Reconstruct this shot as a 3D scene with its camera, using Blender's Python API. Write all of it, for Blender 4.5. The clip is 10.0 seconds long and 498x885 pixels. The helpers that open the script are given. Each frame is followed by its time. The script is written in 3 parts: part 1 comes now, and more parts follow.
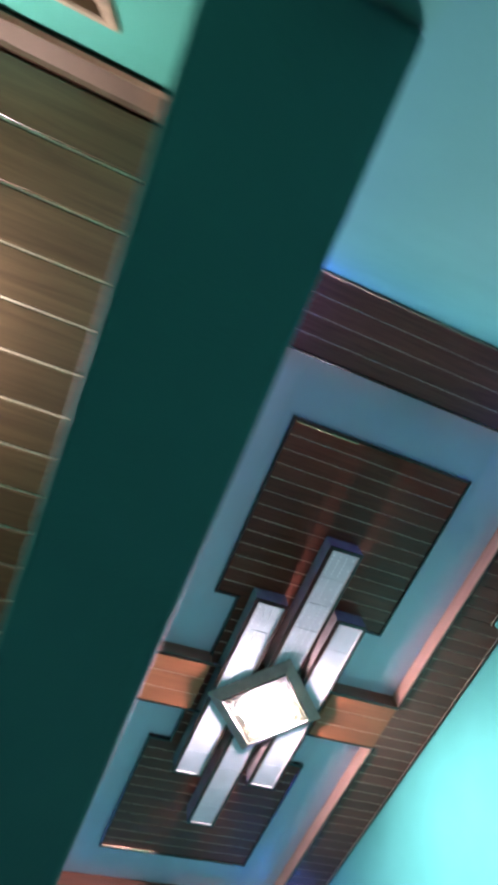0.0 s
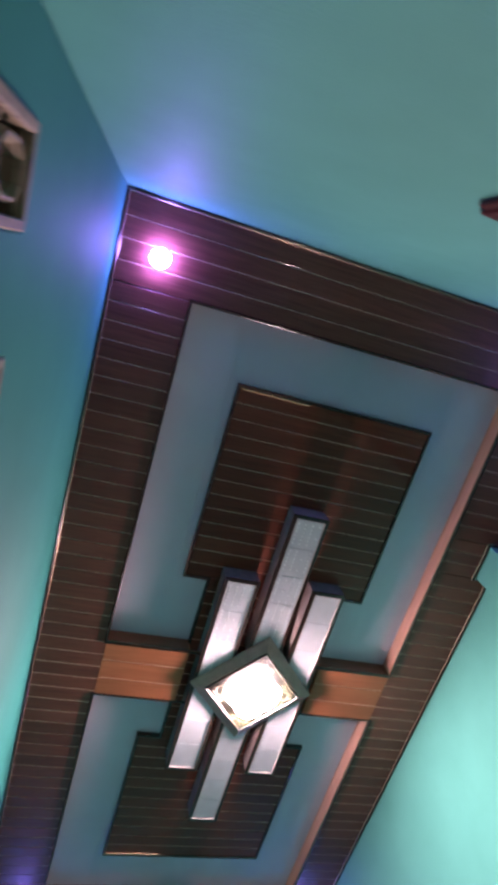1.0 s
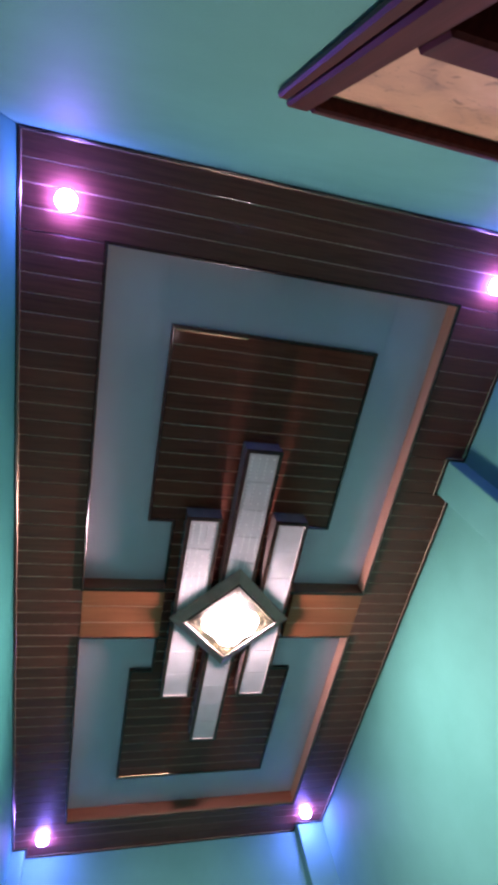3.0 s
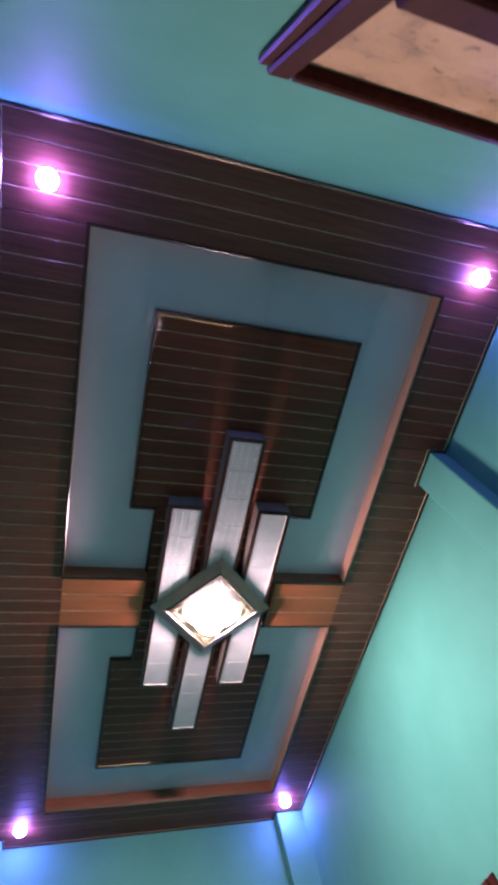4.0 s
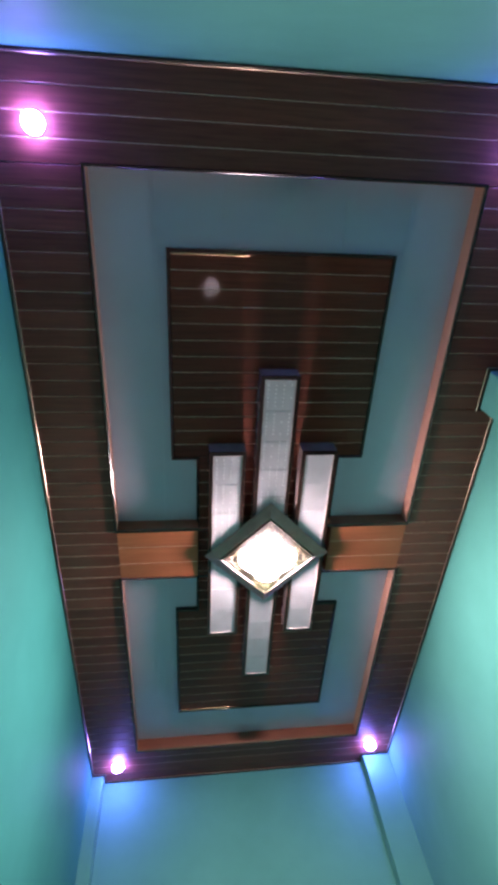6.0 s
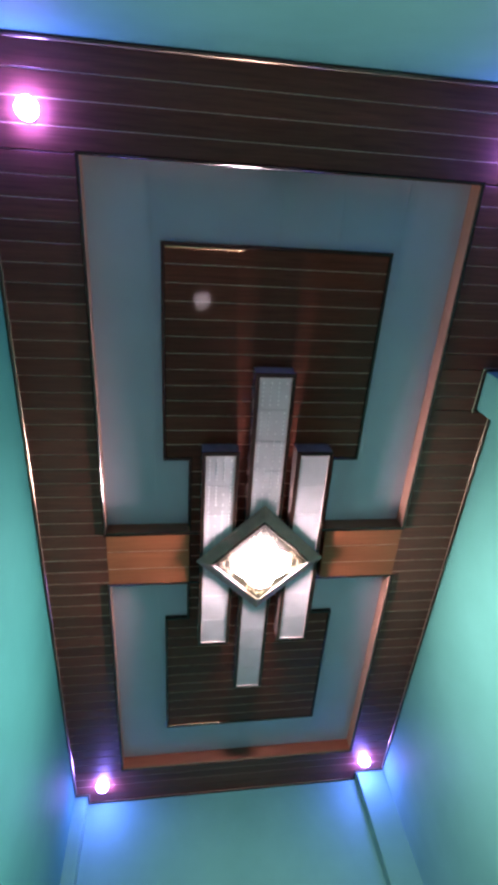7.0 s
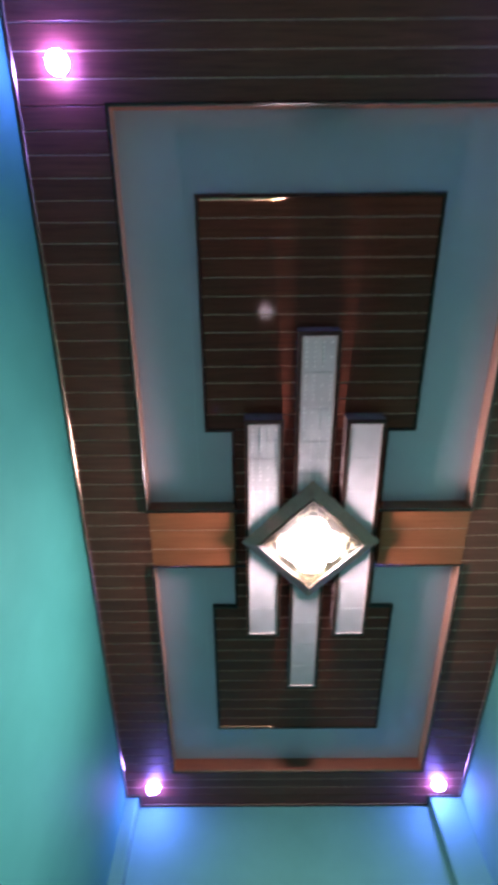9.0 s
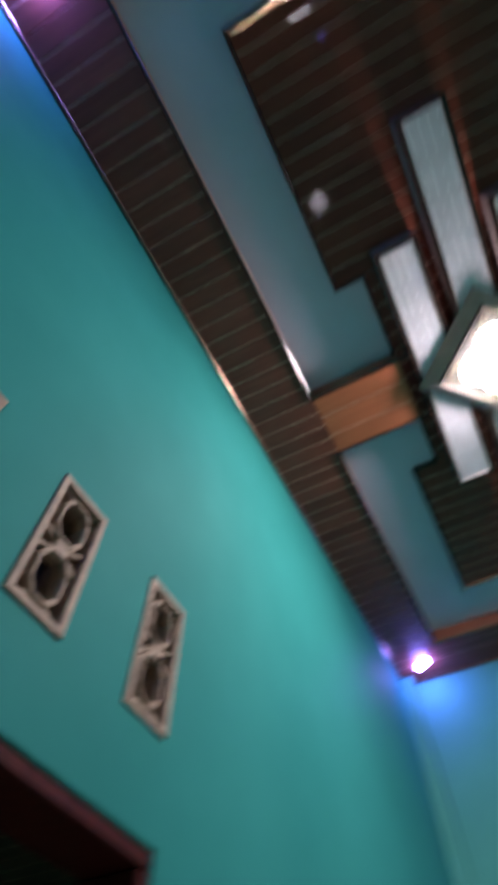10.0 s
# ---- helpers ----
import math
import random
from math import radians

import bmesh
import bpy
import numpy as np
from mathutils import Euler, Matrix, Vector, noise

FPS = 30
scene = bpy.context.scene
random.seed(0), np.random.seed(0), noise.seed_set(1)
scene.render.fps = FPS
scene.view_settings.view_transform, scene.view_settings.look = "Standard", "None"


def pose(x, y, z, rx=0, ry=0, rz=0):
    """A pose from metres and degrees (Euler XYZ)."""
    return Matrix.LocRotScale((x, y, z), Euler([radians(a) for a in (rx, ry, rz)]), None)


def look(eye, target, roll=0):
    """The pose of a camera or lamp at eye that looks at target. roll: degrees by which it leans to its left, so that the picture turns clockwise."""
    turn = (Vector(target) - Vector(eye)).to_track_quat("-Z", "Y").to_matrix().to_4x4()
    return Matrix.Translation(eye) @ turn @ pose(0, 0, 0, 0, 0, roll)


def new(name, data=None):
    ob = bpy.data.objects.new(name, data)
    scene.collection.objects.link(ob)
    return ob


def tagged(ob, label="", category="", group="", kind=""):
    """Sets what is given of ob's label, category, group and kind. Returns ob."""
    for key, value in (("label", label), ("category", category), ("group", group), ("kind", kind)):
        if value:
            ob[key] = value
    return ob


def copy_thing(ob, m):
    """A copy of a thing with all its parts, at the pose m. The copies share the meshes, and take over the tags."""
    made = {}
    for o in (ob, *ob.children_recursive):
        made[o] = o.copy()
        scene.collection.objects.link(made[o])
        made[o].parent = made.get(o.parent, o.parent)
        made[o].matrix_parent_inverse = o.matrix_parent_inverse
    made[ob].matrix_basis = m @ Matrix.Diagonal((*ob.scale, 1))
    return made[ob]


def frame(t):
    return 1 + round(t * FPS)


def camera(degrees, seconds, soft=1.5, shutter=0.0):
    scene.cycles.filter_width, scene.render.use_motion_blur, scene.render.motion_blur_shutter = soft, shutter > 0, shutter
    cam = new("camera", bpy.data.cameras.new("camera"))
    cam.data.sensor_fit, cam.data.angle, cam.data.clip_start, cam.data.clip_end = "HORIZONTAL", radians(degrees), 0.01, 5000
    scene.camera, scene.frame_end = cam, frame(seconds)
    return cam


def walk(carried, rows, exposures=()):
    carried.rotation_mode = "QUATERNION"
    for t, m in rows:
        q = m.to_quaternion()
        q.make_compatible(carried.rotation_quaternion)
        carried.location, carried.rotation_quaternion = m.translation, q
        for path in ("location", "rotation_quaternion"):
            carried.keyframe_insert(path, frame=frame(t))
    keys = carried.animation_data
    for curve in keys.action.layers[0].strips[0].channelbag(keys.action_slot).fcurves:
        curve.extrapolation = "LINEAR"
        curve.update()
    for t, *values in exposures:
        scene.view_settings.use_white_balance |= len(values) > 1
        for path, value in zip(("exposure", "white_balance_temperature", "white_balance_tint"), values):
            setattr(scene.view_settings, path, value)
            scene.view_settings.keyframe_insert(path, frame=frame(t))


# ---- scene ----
cam = camera(52.0, 10.0, soft=4.5, shutter=0.9)
PATH = [
    (0, (-0.111, 0.154, 1.738), (0.354, 0.728, 3.594), -17.6),
    (0.2, (-0.056, 0.168, 1.772), (0.390, 0.748, 3.63), -17.2),
    (0.4, (-0.001, 0.216, 1.763), (0.499, 0.793, 3.608), -19.9),
    (0.5, (0.052, 0.222, 1.741), (0.585, 0.790, 3.580), -21.4),
    (0.7, (0.117, 0.233, 1.73), (0.685, 0.819, 3.556), -25.4),
    (1, (0.208, 0.253, 1.726), (0.683, 0.812, 3.587), -25.4),
    (1.5, (0.376, 0.247, 1.704), (0.837, 0.925, 3.528), -23.4),
    (2, (0.465, 0.226, 1.666), (0.966, 0.972, 3.452), -24.7),
    (3.5, (0.542, 0.214, 1.641), (1.031, 0.978, 3.424), -24.5),
    (4, (0.552, 0.254, 1.631), (1.098, 1.018, 3.397), -26.4),
    (4.5, (0.57, 0.299, 1.63), (1.035, 1.087, 3.409), -24.6),
    (5, (0.702, 0.336, 1.645), (1.012, 1.178, 3.433), -15.4),
    (5.5, (0.815, 0.347, 1.664), (1.048, 1.224, 3.446), -10.4),
    (6, (0.855, 0.389, 1.65), (1.09, 1.326, 3.401), -12.9),
    (7.5, (0.826, 0.632, 1.671), (1.108, 1.457, 3.471), -16.7),
    (8, (0.936, 0.772, 1.669), (1.161, 1.569, 3.49), -15.2),
    (8.5, (1.024, 0.826, 1.688), (1.132, 1.611, 3.524), -7.5),
    (9, (1.014, 0.881, 1.688), (1.008, 1.673, 3.524), 0.0),
    (9.5, (0.87, 1.038, 1.687), (0.631, 1.791, 3.524), 6.7),
    (9.8, (0.761, 1.138, 1.649), (0.374, 1.983, 3.42), 4.8),
    (10, (0.678, 1.198, 1.663), (0.197, 2.08, 3.392), 1.1),
]
walk(cam, [(t, look(eye, target, roll)) for t, eye, target, roll in PATH], [(0, 1.58, 6000, 35), (0.5, 1.18, 6700, 47), (1.0, 1.02, 6900, 48), (3.5, 0.88, 6900, 47), (5.0, 0.88, 6700, 36), (6.0, 0.90, 6750, 38), (8.0, 0.94, 6850, 44), (9.0, 0.94, 6750, 40), (9.5, 0.80, 6500, 32), (10.0, 0.66, 6200, 25)])

# ---- light ----
def make_world():
    w = bpy.data.worlds.new("night")
    w.use_nodes = True
    bg = w.node_tree.nodes["Background"]
    bg.inputs[0].default_value = (0.10, 0.14, 0.2, 1)
    bg.inputs[1].default_value = 0.02
    scene.world = w


make_world()
LAMP_POWER = 270.0      # glass of the centre light
SPOT_POWER = 225.0      # violet corner bulbs
SIDE_POWER = 78.0      # warm lamp of the next room

STREAK_POWER = 135.0       # unseen spot lamps added to imitate the streaks between the glass boxes
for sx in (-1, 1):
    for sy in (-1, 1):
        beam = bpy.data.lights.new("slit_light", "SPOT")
        beam.energy, beam.color, beam.spot_size, beam.spot_blend, beam.shadow_soft_size = STREAK_POWER, (1.0, 0.86, 0.80), radians(16), 1.0, 0.010
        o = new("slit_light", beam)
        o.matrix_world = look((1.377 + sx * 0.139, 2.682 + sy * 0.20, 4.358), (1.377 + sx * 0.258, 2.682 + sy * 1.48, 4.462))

# ---- materials ----
def material(name):
    m = bpy.data.materials.new(name)
    m.use_nodes = True
    nt = m.node_tree
    return m, nt, nt.nodes["Principled BSDF"]


def node(nt, kind, **values):
    n = nt.nodes.new(kind)
    for k, v in values.items():
        n.inputs[k].default_value = v
    return n


def coords(nt, scale):
    tc = nt.nodes.new("ShaderNodeTexCoord")
    mp = nt.nodes.new("ShaderNodeMapping")
    mp.inputs["Scale"].default_value = scale
    nt.links.new(tc.outputs["Object"], mp.inputs["Vector"])
    return mp.outputs["Vector"]


def ramp(nt, fac, stops):
    r = nt.nodes.new("ShaderNodeValToRGB")
    els = r.color_ramp.elements
    while len(els) < len(stops):
        els.new(0.5)
    for e, (p, c) in zip(els, stops):
        e.position, e.color = p, (*c, 1)
    nt.links.new(fac, r.inputs["Fac"])
    return r.outputs["Color"]


def bump(nt, bsdf, height, strength, distance=0.002):
    b = nt.nodes.new("ShaderNodeBump")
    b.inputs["Strength"].default_value = strength
    b.inputs["Distance"].default_value = distance
    nt.links.new(height, b.inputs["Height"])
    nt.links.new(b.outputs["Normal"], bsdf.inputs["Normal"])


def mix(nt, a, b, fac, mode="MIX"):
    n = nt.nodes.new("ShaderNodeMix")
    n.data_type, n.blend_type = "RGBA", mode
    for sock, v in ((n.inputs[0], fac), (n.inputs[6], a), (n.inputs[7], b)):
        if hasattr(v, "is_linked"):
            nt.links.new(v, sock)
        else:
            sock.default_value = v if isinstance(v, (int, float)) else (*v, 1)
    return n.outputs[2]


def paint(name, dark, light, rough=0.5, grain=0.25, spec=0.5):
    """Rolled wall paint: cloudy tone, faint roller texture, soft sheen."""
    m, nt, b = material(name)
    big = node(nt, "ShaderNodeTexNoise", Scale=1.3, Detail=5.0, Roughness=0.6)
    nt.links.new(coords(nt, (1, 1, 1)), big.inputs["Vector"])
    col = ramp(nt, big.outputs["Fac"], [(0.3, dark), (0.7, light)])
    fine = node(nt, "ShaderNodeTexNoise", Scale=180.0, Detail=3.0)
    nt.links.new(coords(nt, (1, 1, 1)), fine.inputs["Vector"])
    wavy = node(nt, "ShaderNodeTexNoise", Scale=9.0, Detail=3.0)
    nt.links.new(coords(nt, (1, 1, 1)), wavy.inputs["Vector"])
    add = node(nt, "ShaderNodeMath")
    nt.links.new(fine.outputs["Fac"], add.inputs[0])
    nt.links.new(wavy.outputs["Fac"], add.inputs[1])
    nt.links.new(col, b.inputs["Base Color"])
    b.inputs["Roughness"].default_value = rough
    b.inputs["Specular IOR Level"].default_value = spec
    bump(nt, b, add.outputs[0], grain, 0.003)
    return m


def laminate(name, dark, light, rough=0.28, along=0, coat=0.35, spec=0.5, coat_rough=0.12):
    """Glossy wood-print laminate; the grain runs along the given axis."""
    m, nt, b = material(name)
    s = [22.0, 22.0, 22.0]
    s[along] = 1.1
    grain = node(nt, "ShaderNodeTexNoise", Scale=3.0, Detail=8.0, Roughness=0.65, Distortion=0.6)
    nt.links.new(coords(nt, s), grain.inputs["Vector"])
    col = ramp(nt, grain.outputs["Fac"], [(0.3, dark), (0.72, light)])
    geo = nt.nodes.new("ShaderNodeNewGeometry")
    tone = ramp(nt, geo.outputs["Random Per Island"], [(0.0, (0.78, 0.76, 0.74)), (1.0, (1.15, 1.12, 1.1))])
    col = mix(nt, col, tone, 1.0, "MULTIPLY")
    nt.links.new(col, b.inputs["Base Color"])
    smear = node(nt, "ShaderNodeTexNoise", Scale=2.3, Detail=4.0)
    nt.links.new(coords(nt, (1, 1, 1)), smear.inputs["Vector"])
    r = node(nt, "ShaderNodeMapRange")
    r.inputs["To Min"].default_value, r.inputs["To Max"].default_value = rough * 0.75, rough * 1.35
    nt.links.new(smear.outputs["Fac"], r.inputs["Value"])
    nt.links.new(r.outputs["Result"], b.inputs["Roughness"])
    b.inputs["Coat Weight"].default_value = coat
    b.inputs["Specular IOR Level"].default_value = spec
    b.inputs["Coat Roughness"].default_value = coat_rough
    ridges = node(nt, "ShaderNodeTexNoise", Scale=60.0, Detail=2.0)
    s2 = [6.0, 6.0, 6.0]
    s2[along] = 0.15
    nt.links.new(coords(nt, s2), ridges.inputs["Vector"])
    bump(nt, b, ridges.outputs["Fac"], 0.12, 0.001)
    return m


def plain(name, colour, rough=0.4, metal=0.0, spot=0.12, scale=14.0, relief=0.05):
    m, nt, b = material(name)
    n = node(nt, "ShaderNodeTexNoise", Scale=scale, Detail=6.0, Roughness=0.6)
    nt.links.new(coords(nt, (1, 1, 1)), n.inputs["Vector"])
    lo = tuple(c * (1 - spot * 2) for c in colour)
    hi = tuple(min(1, c * (1 + spot)) for c in colour)
    nt.links.new(ramp(nt, n.outputs["Fac"], [(0.3, lo), (0.7, hi)]), b.inputs["Base Color"])
    b.inputs["Roughness"].default_value, b.inputs["Metallic"].default_value = rough, metal
    bump(nt, b, n.outputs["Fac"], relief, 0.002)
    return m


def glowing(name, colour, strength, base=(0.8, 0.8, 0.8)):
    m, nt, b = material(name)
    b.inputs["Base Color"].default_value = (*base, 1)
    b.inputs["Emission Color"].default_value = (*colour, 1)
    b.inputs["Emission Strength"].default_value = strength
    return m


def glass_tiles(name):
    """Frosted, back-silvered decorative glass: milky, with a soft mirror sheen."""
    m, nt, b = material(name)
    n = node(nt, "ShaderNodeTexNoise", Scale=7.0, Detail=5.0)
    nt.links.new(coords(nt, (1, 1, 1)), n.inputs["Vector"])
    nt.links.new(ramp(nt, n.outputs["Fac"], [(0.3, (0.43, 0.45, 0.47)), (0.7, (0.52, 0.54, 0.57))]), b.inputs["Base Color"])
    b.inputs["Roughness"].default_value = 0.3
    b.inputs["Metallic"].default_value = 0.15
    b.inputs["Coat Weight"].default_value = 0.6
    b.inputs["Coat Roughness"].default_value = 0.05
    fine = node(nt, "ShaderNodeTexNoise", Scale=120.0, Detail=2.0)
    nt.links.new(coords(nt, (1, 1, 1)), fine.inputs["Vector"])
    bump(nt, b, fine.outputs["Fac"], 0.1, 0.002)
    return m


def marbled(name):
    """Tan board with cloudy veins and dark knots."""
    m, nt, b = material(name)
    n = node(nt, "ShaderNodeTexNoise", Scale=6.0, Detail=9.0, Roughness=0.62, Distortion=1.6)
    nt.links.new(coords(nt, (1, 1, 1)), n.inputs["Vector"])
    col = ramp(nt, n.outputs["Fac"], [(0.28, (0.20, 0.13, 0.08)), (0.42, (0.44, 0.26, 0.14)), (0.6, (0.54, 0.33, 0.18)), (0.75, (0.58, 0.40, 0.26))])
    k = node(nt, "ShaderNodeTexNoise", Scale=17.0, Detail=4.0, Distortion=2.5)
    nt.links.new(coords(nt, (1, 1, 1.6)), k.inputs["Vector"])
    knots = ramp(nt, k.outputs["Fac"], [(0.30, (0.35, 0.32, 0.28)), (0.40, (1, 1, 1))])
    nt.links.new(mix(nt, col, knots, 1.0, "MULTIPLY"), b.inputs["Base Color"])
    b.inputs["Roughness"].default_value = 0.35
    bump(nt, b, n.outputs["Fac"], 0.1, 0.002)
    return m


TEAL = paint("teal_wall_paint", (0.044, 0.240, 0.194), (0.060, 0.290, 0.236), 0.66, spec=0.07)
# darker, more saturated than TEAL; for the west wall only
WEST_TEAL = paint("deep_teal_wall_paint", (0.014, 0.166, 0.142), (0.021, 0.203, 0.174), 0.70, spec=0.05)
SLAB = paint("grey_plaster", (0.35, 0.36, 0.35), (0.45, 0.45, 0.43), 0.8)
PLANK = laminate("brown_ceiling_laminate", (0.118, 0.032, 0.020), (0.225, 0.066, 0.042), 0.48, coat=0.16, spec=0.24, coat_rough=0.04)
PANEL = laminate("dark_panel_laminate", (0.084, 0.019, 0.010), (0.170, 0.042, 0.021), 0.42, coat=0.3, spec=0.12, coat_rough=0.035)
BEAM = laminate("red_brown_laminate", (0.31, 0.092, 0.038), (0.42, 0.140, 0.062), 0.40, coat=0.0, spec=0.3)
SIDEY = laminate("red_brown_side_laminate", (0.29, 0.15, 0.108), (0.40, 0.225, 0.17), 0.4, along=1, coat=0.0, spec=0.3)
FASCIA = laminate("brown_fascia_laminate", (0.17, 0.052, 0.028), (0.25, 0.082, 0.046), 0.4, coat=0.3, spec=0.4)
GROOVE = plain("cream_groove_strip", (0.86, 0.50, 0.36), 0.5)
JOINT = plain("pale_joint_strip", (0.80, 0.70, 0.52), 0.4)
GILT_GLINT = plain("gilt_edge_strip", (0.90, 0.62, 0.38), 0.26, 1.0)
TRIM = laminate("dark_edge_trim", (0.014, 0.006, 0.004), (0.035, 0.015, 0.009), 0.18, coat=0.3, spec=0.4)
GOLD = plain("gold_edge_bead", (0.30, 0.23, 0.15), 0.25, 0.6)
PALE = paint("pale_blue_gloss_sheet", (0.38, 0.44, 0.52), (0.44, 0.50, 0.59), 0.30, 0.05)
PALE.node_tree.nodes["Principled BSDF"].inputs["Coat Weight"].default_value = 0.3
PALE.node_tree.nodes["Principled BSDF"].inputs["Coat Roughness"].default_value = 0.07
OTHER = laminate("olive_brown_laminate", (0.075, 0.050, 0.026), (0.16, 0.11, 0.055), 0.3)
DOORWOOD = laminate("maroon_door_wood", (0.030, 0.006, 0.004), (0.072, 0.016, 0.011), 0.36, along=2, coat=0.0, spec=0.10)
COVE = plain("brown_cove_moulding", (0.115, 0.062, 0.028), 0.6)
MARBLED = marbled("tan_marbled_board")
FLOOR = plain("ivory_floor_tile", (0.29, 0.265, 0.245), 0.05, 0.0, 0.1, 4.0, 0.01)
GROUT = plain("grey_grout", (0.2, 0.19, 0.18), 0.9)
CEMENT = plain("cream_cement", (0.27, 0.20, 0.125), 0.75, 0.0, 0.2, 30.0, 0.4)
DARKMETAL = plain("bronze_grey_metal", (0.38, 0.22, 0.16), 0.6, 0.0)
CHROME = plain("chrome", (0.7, 0.7, 0.7), 0.15, 1.0, 0.03)
ETCHED = plain("smoked_etched_glass", (0.0030, 0.0030, 0.0018), 0.4, 0.0)
ETCHED.node_tree.nodes["Principled BSDF"].inputs["Specular IOR Level"].default_value = 0.1
SCROLL = plain("tarnished_scrollwork", (0.15, 0.135, 0.075), 0.4, 0.0)
IVORY = plain("ivory_rim", (0.08, 0.07, 0.05), 0.35, 0.0)
HOLE_DARK = plain("dark_gauze", (0.008, 0.007, 0.006), 0.9, 0.0, 0.2, 90.0)
BRIGHT = plain("pale_metal_rim", (0.38, 0.33, 0.31), 0.35, 0.0)
SMOKE = plain("smoky_side_glass", (0.20, 0.165, 0.16), 0.25, 0.0)
TILE = glass_tiles("frosted_mirror_glass")
BEAD = plain("clear_bead_glass", (0.95, 0.96, 0.95), 0.12, 0.0, 0.02)
BEAD.node_tree.nodes["Principled BSDF"].inputs["Specular IOR Level"].default_value = 1.0
LAMPGLASS = glowing("lit_opal_glass", (1.0, 0.89, 0.86), LAMP_POWER)
VIOLET = glowing("lit_violet_bulb", (0.24, 0.20, 1.0), SPOT_POWER)
WARM = glowing("lit_warm_lamp", (1.0, 0.89, 0.72), SIDE_POWER)


# ---- building blocks ----
def finish(bm, name, mats, parent=None, label="", smooth=False):
    bmesh.ops.recalc_face_normals(bm, faces=bm.faces)
    me = bpy.data.meshes.new(name)
    bm.to_mesh(me)
    bm.free()
    for m in mats if isinstance(mats, (list, tuple)) else [mats]:
        me.materials.append(m)
    if smooth:
        for p in me.polygons:
            p.use_smooth = True
    ob = new(name, me)
    if parent is not None:
        ob.parent = parent
    if label:
        tagged(ob, label)
    return ob


def part(name, bm, mats, parent, label="", smooth=False):
    return finish(bm, name, mats, parent, label, smooth)


def thing(name, at, label, category, group=""):
    ob = new(name)
    ob.location = at
    ob.empty_display_size = 0.05
    return tagged(ob, label, category, group)


def box(bm, lo, hi, mat=0, bevel=0.0):
    """An upright box, its edges chamfered where bevel is given."""
    vs = [bm.verts.new((x, y, z)) for x in (lo[0], hi[0]) for y in (lo[1], hi[1]) for z in (lo[2], hi[2])]
    fs = [bm.faces.new([vs[i] for i in q]) for q in ((0, 1, 3, 2), (4, 6, 7, 5), (0, 4, 5, 1), (2, 3, 7, 6), (0, 2, 6, 4), (1, 5, 7, 3))]
    for f in fs:
        f.material_index = mat
    if bevel:
        es = {e for f in fs for e in f.edges}
        out = bmesh.ops.bevel(bm, geom=list(es), offset=bevel, segments=1, affect="EDGES", profile=0.5)
        for f in out["faces"]:
            f.material_index = mat
    return vs


def prism(bm, pts, z0, z1, mat=0):
    """A flat polygon pulled from z0 up to z1."""
    a = [bm.verts.new((x, y, z0)) for x, y in pts]
    b = [bm.verts.new((x, y, z1)) for x, y in pts]
    n = len(pts)
    fs = [bm.faces.new(a), bm.faces.new(b[::-1])]
    fs += [bm.faces.new((a[i], a[(i + 1) % n], b[(i + 1) % n], b[i])) for i in range(n)]
    for f in fs:
        f.material_index = mat


def plank(bm, xa0, xb0, xa1, xb1, y0, y1, z, mat=0, lip=0.003, thick=0.008):
    """A plank along x, from y0 to y1: its face at z, long edges chamfered; the ends may slant."""
    def ring(y, ta, tb, zz):
        return [bm.verts.new((ta, y, zz)), bm.verts.new((tb, y, zz))]
    c = lip
    rows = [ring(y0, xa0, xb0, z + thick), ring(y0, xa0, xb0, z + c), ring(y0 + c, xa0, xb0, z), ring(y1 - c, xa1, xb1, z),
            ring(y1, xa1, xb1, z + c), ring(y1, xa1, xb1, z + thick)]
    for a, b in zip(rows, rows[1:]):
        bm.faces.new((a[0], a[1], b[1], b[0])).material_index = mat
    bm.faces.new([r[0] for r in rows]).material_index = mat
    bm.faces.new([r[1] for r in reversed(rows)]).material_index = mat


def planks(bm, xa, xb, y0, y1, z, pitch, mat=0, groove=1):
    """A field of planks along x; xa and xb give the ends at y. Cream strips lie in the joints."""
    n = max(1, round((y1 - y0) / pitch))
    p = (y1 - y0) / n
    for i in range(n):
        a, b = y0 + i * p, y0 + (i + 1) * p
        m = 0.5 * (a + b)
        plank(bm, xa(m), xb(m), xa(m), xb(m), a + 0.0014, b - 0.0014, z, mat)
        if i:
            box(bm, (xa(m) + 0.001, a - 0.0014, z + 0.0014), (xb(m) - 0.001, a + 0.0014, z + 0.006), groove)


def strip(bm, path, profile, closed=False):
    """A moulding: the profile (offset to the left of the way, height, material) carried along a plan path, mitred."""
    n = len(path)
    rings = []
    for i, p in enumerate(path):
        p = Vector(p)
        a = Vector(path[i - 1]) if i or closed else None
        b = Vector(path[(i + 1) % n]) if i < n - 1 or closed else None
        d0 = (p - a).normalized() if a is not None else (b - p).normalized()
        d1 = (b - p).normalized() if b is not None else d0
        n0, n1 = Vector((-d0.y, d0.x)), Vector((-d1.y, d1.x))
        m = (n0 + n1).normalized()
        m /= max(0.3, m.dot(n0))
        rings.append([bm.verts.new((p.x + m.x * o, p.y + m.y * o, z)) for o, z, _ in profile])
    k = len(profile)
    for i in range(n if closed else n - 1):
        r, s = rings[i], rings[(i + 1) % n]
        for j in range(k):
            bm.faces.new((r[j], r[(j + 1) % k], s[(j + 1) % k], s[j])).material_index = profile[j][2]
    if not closed:
        bm.faces.new(rings[0])
        bm.faces.new(rings[-1][::-1])


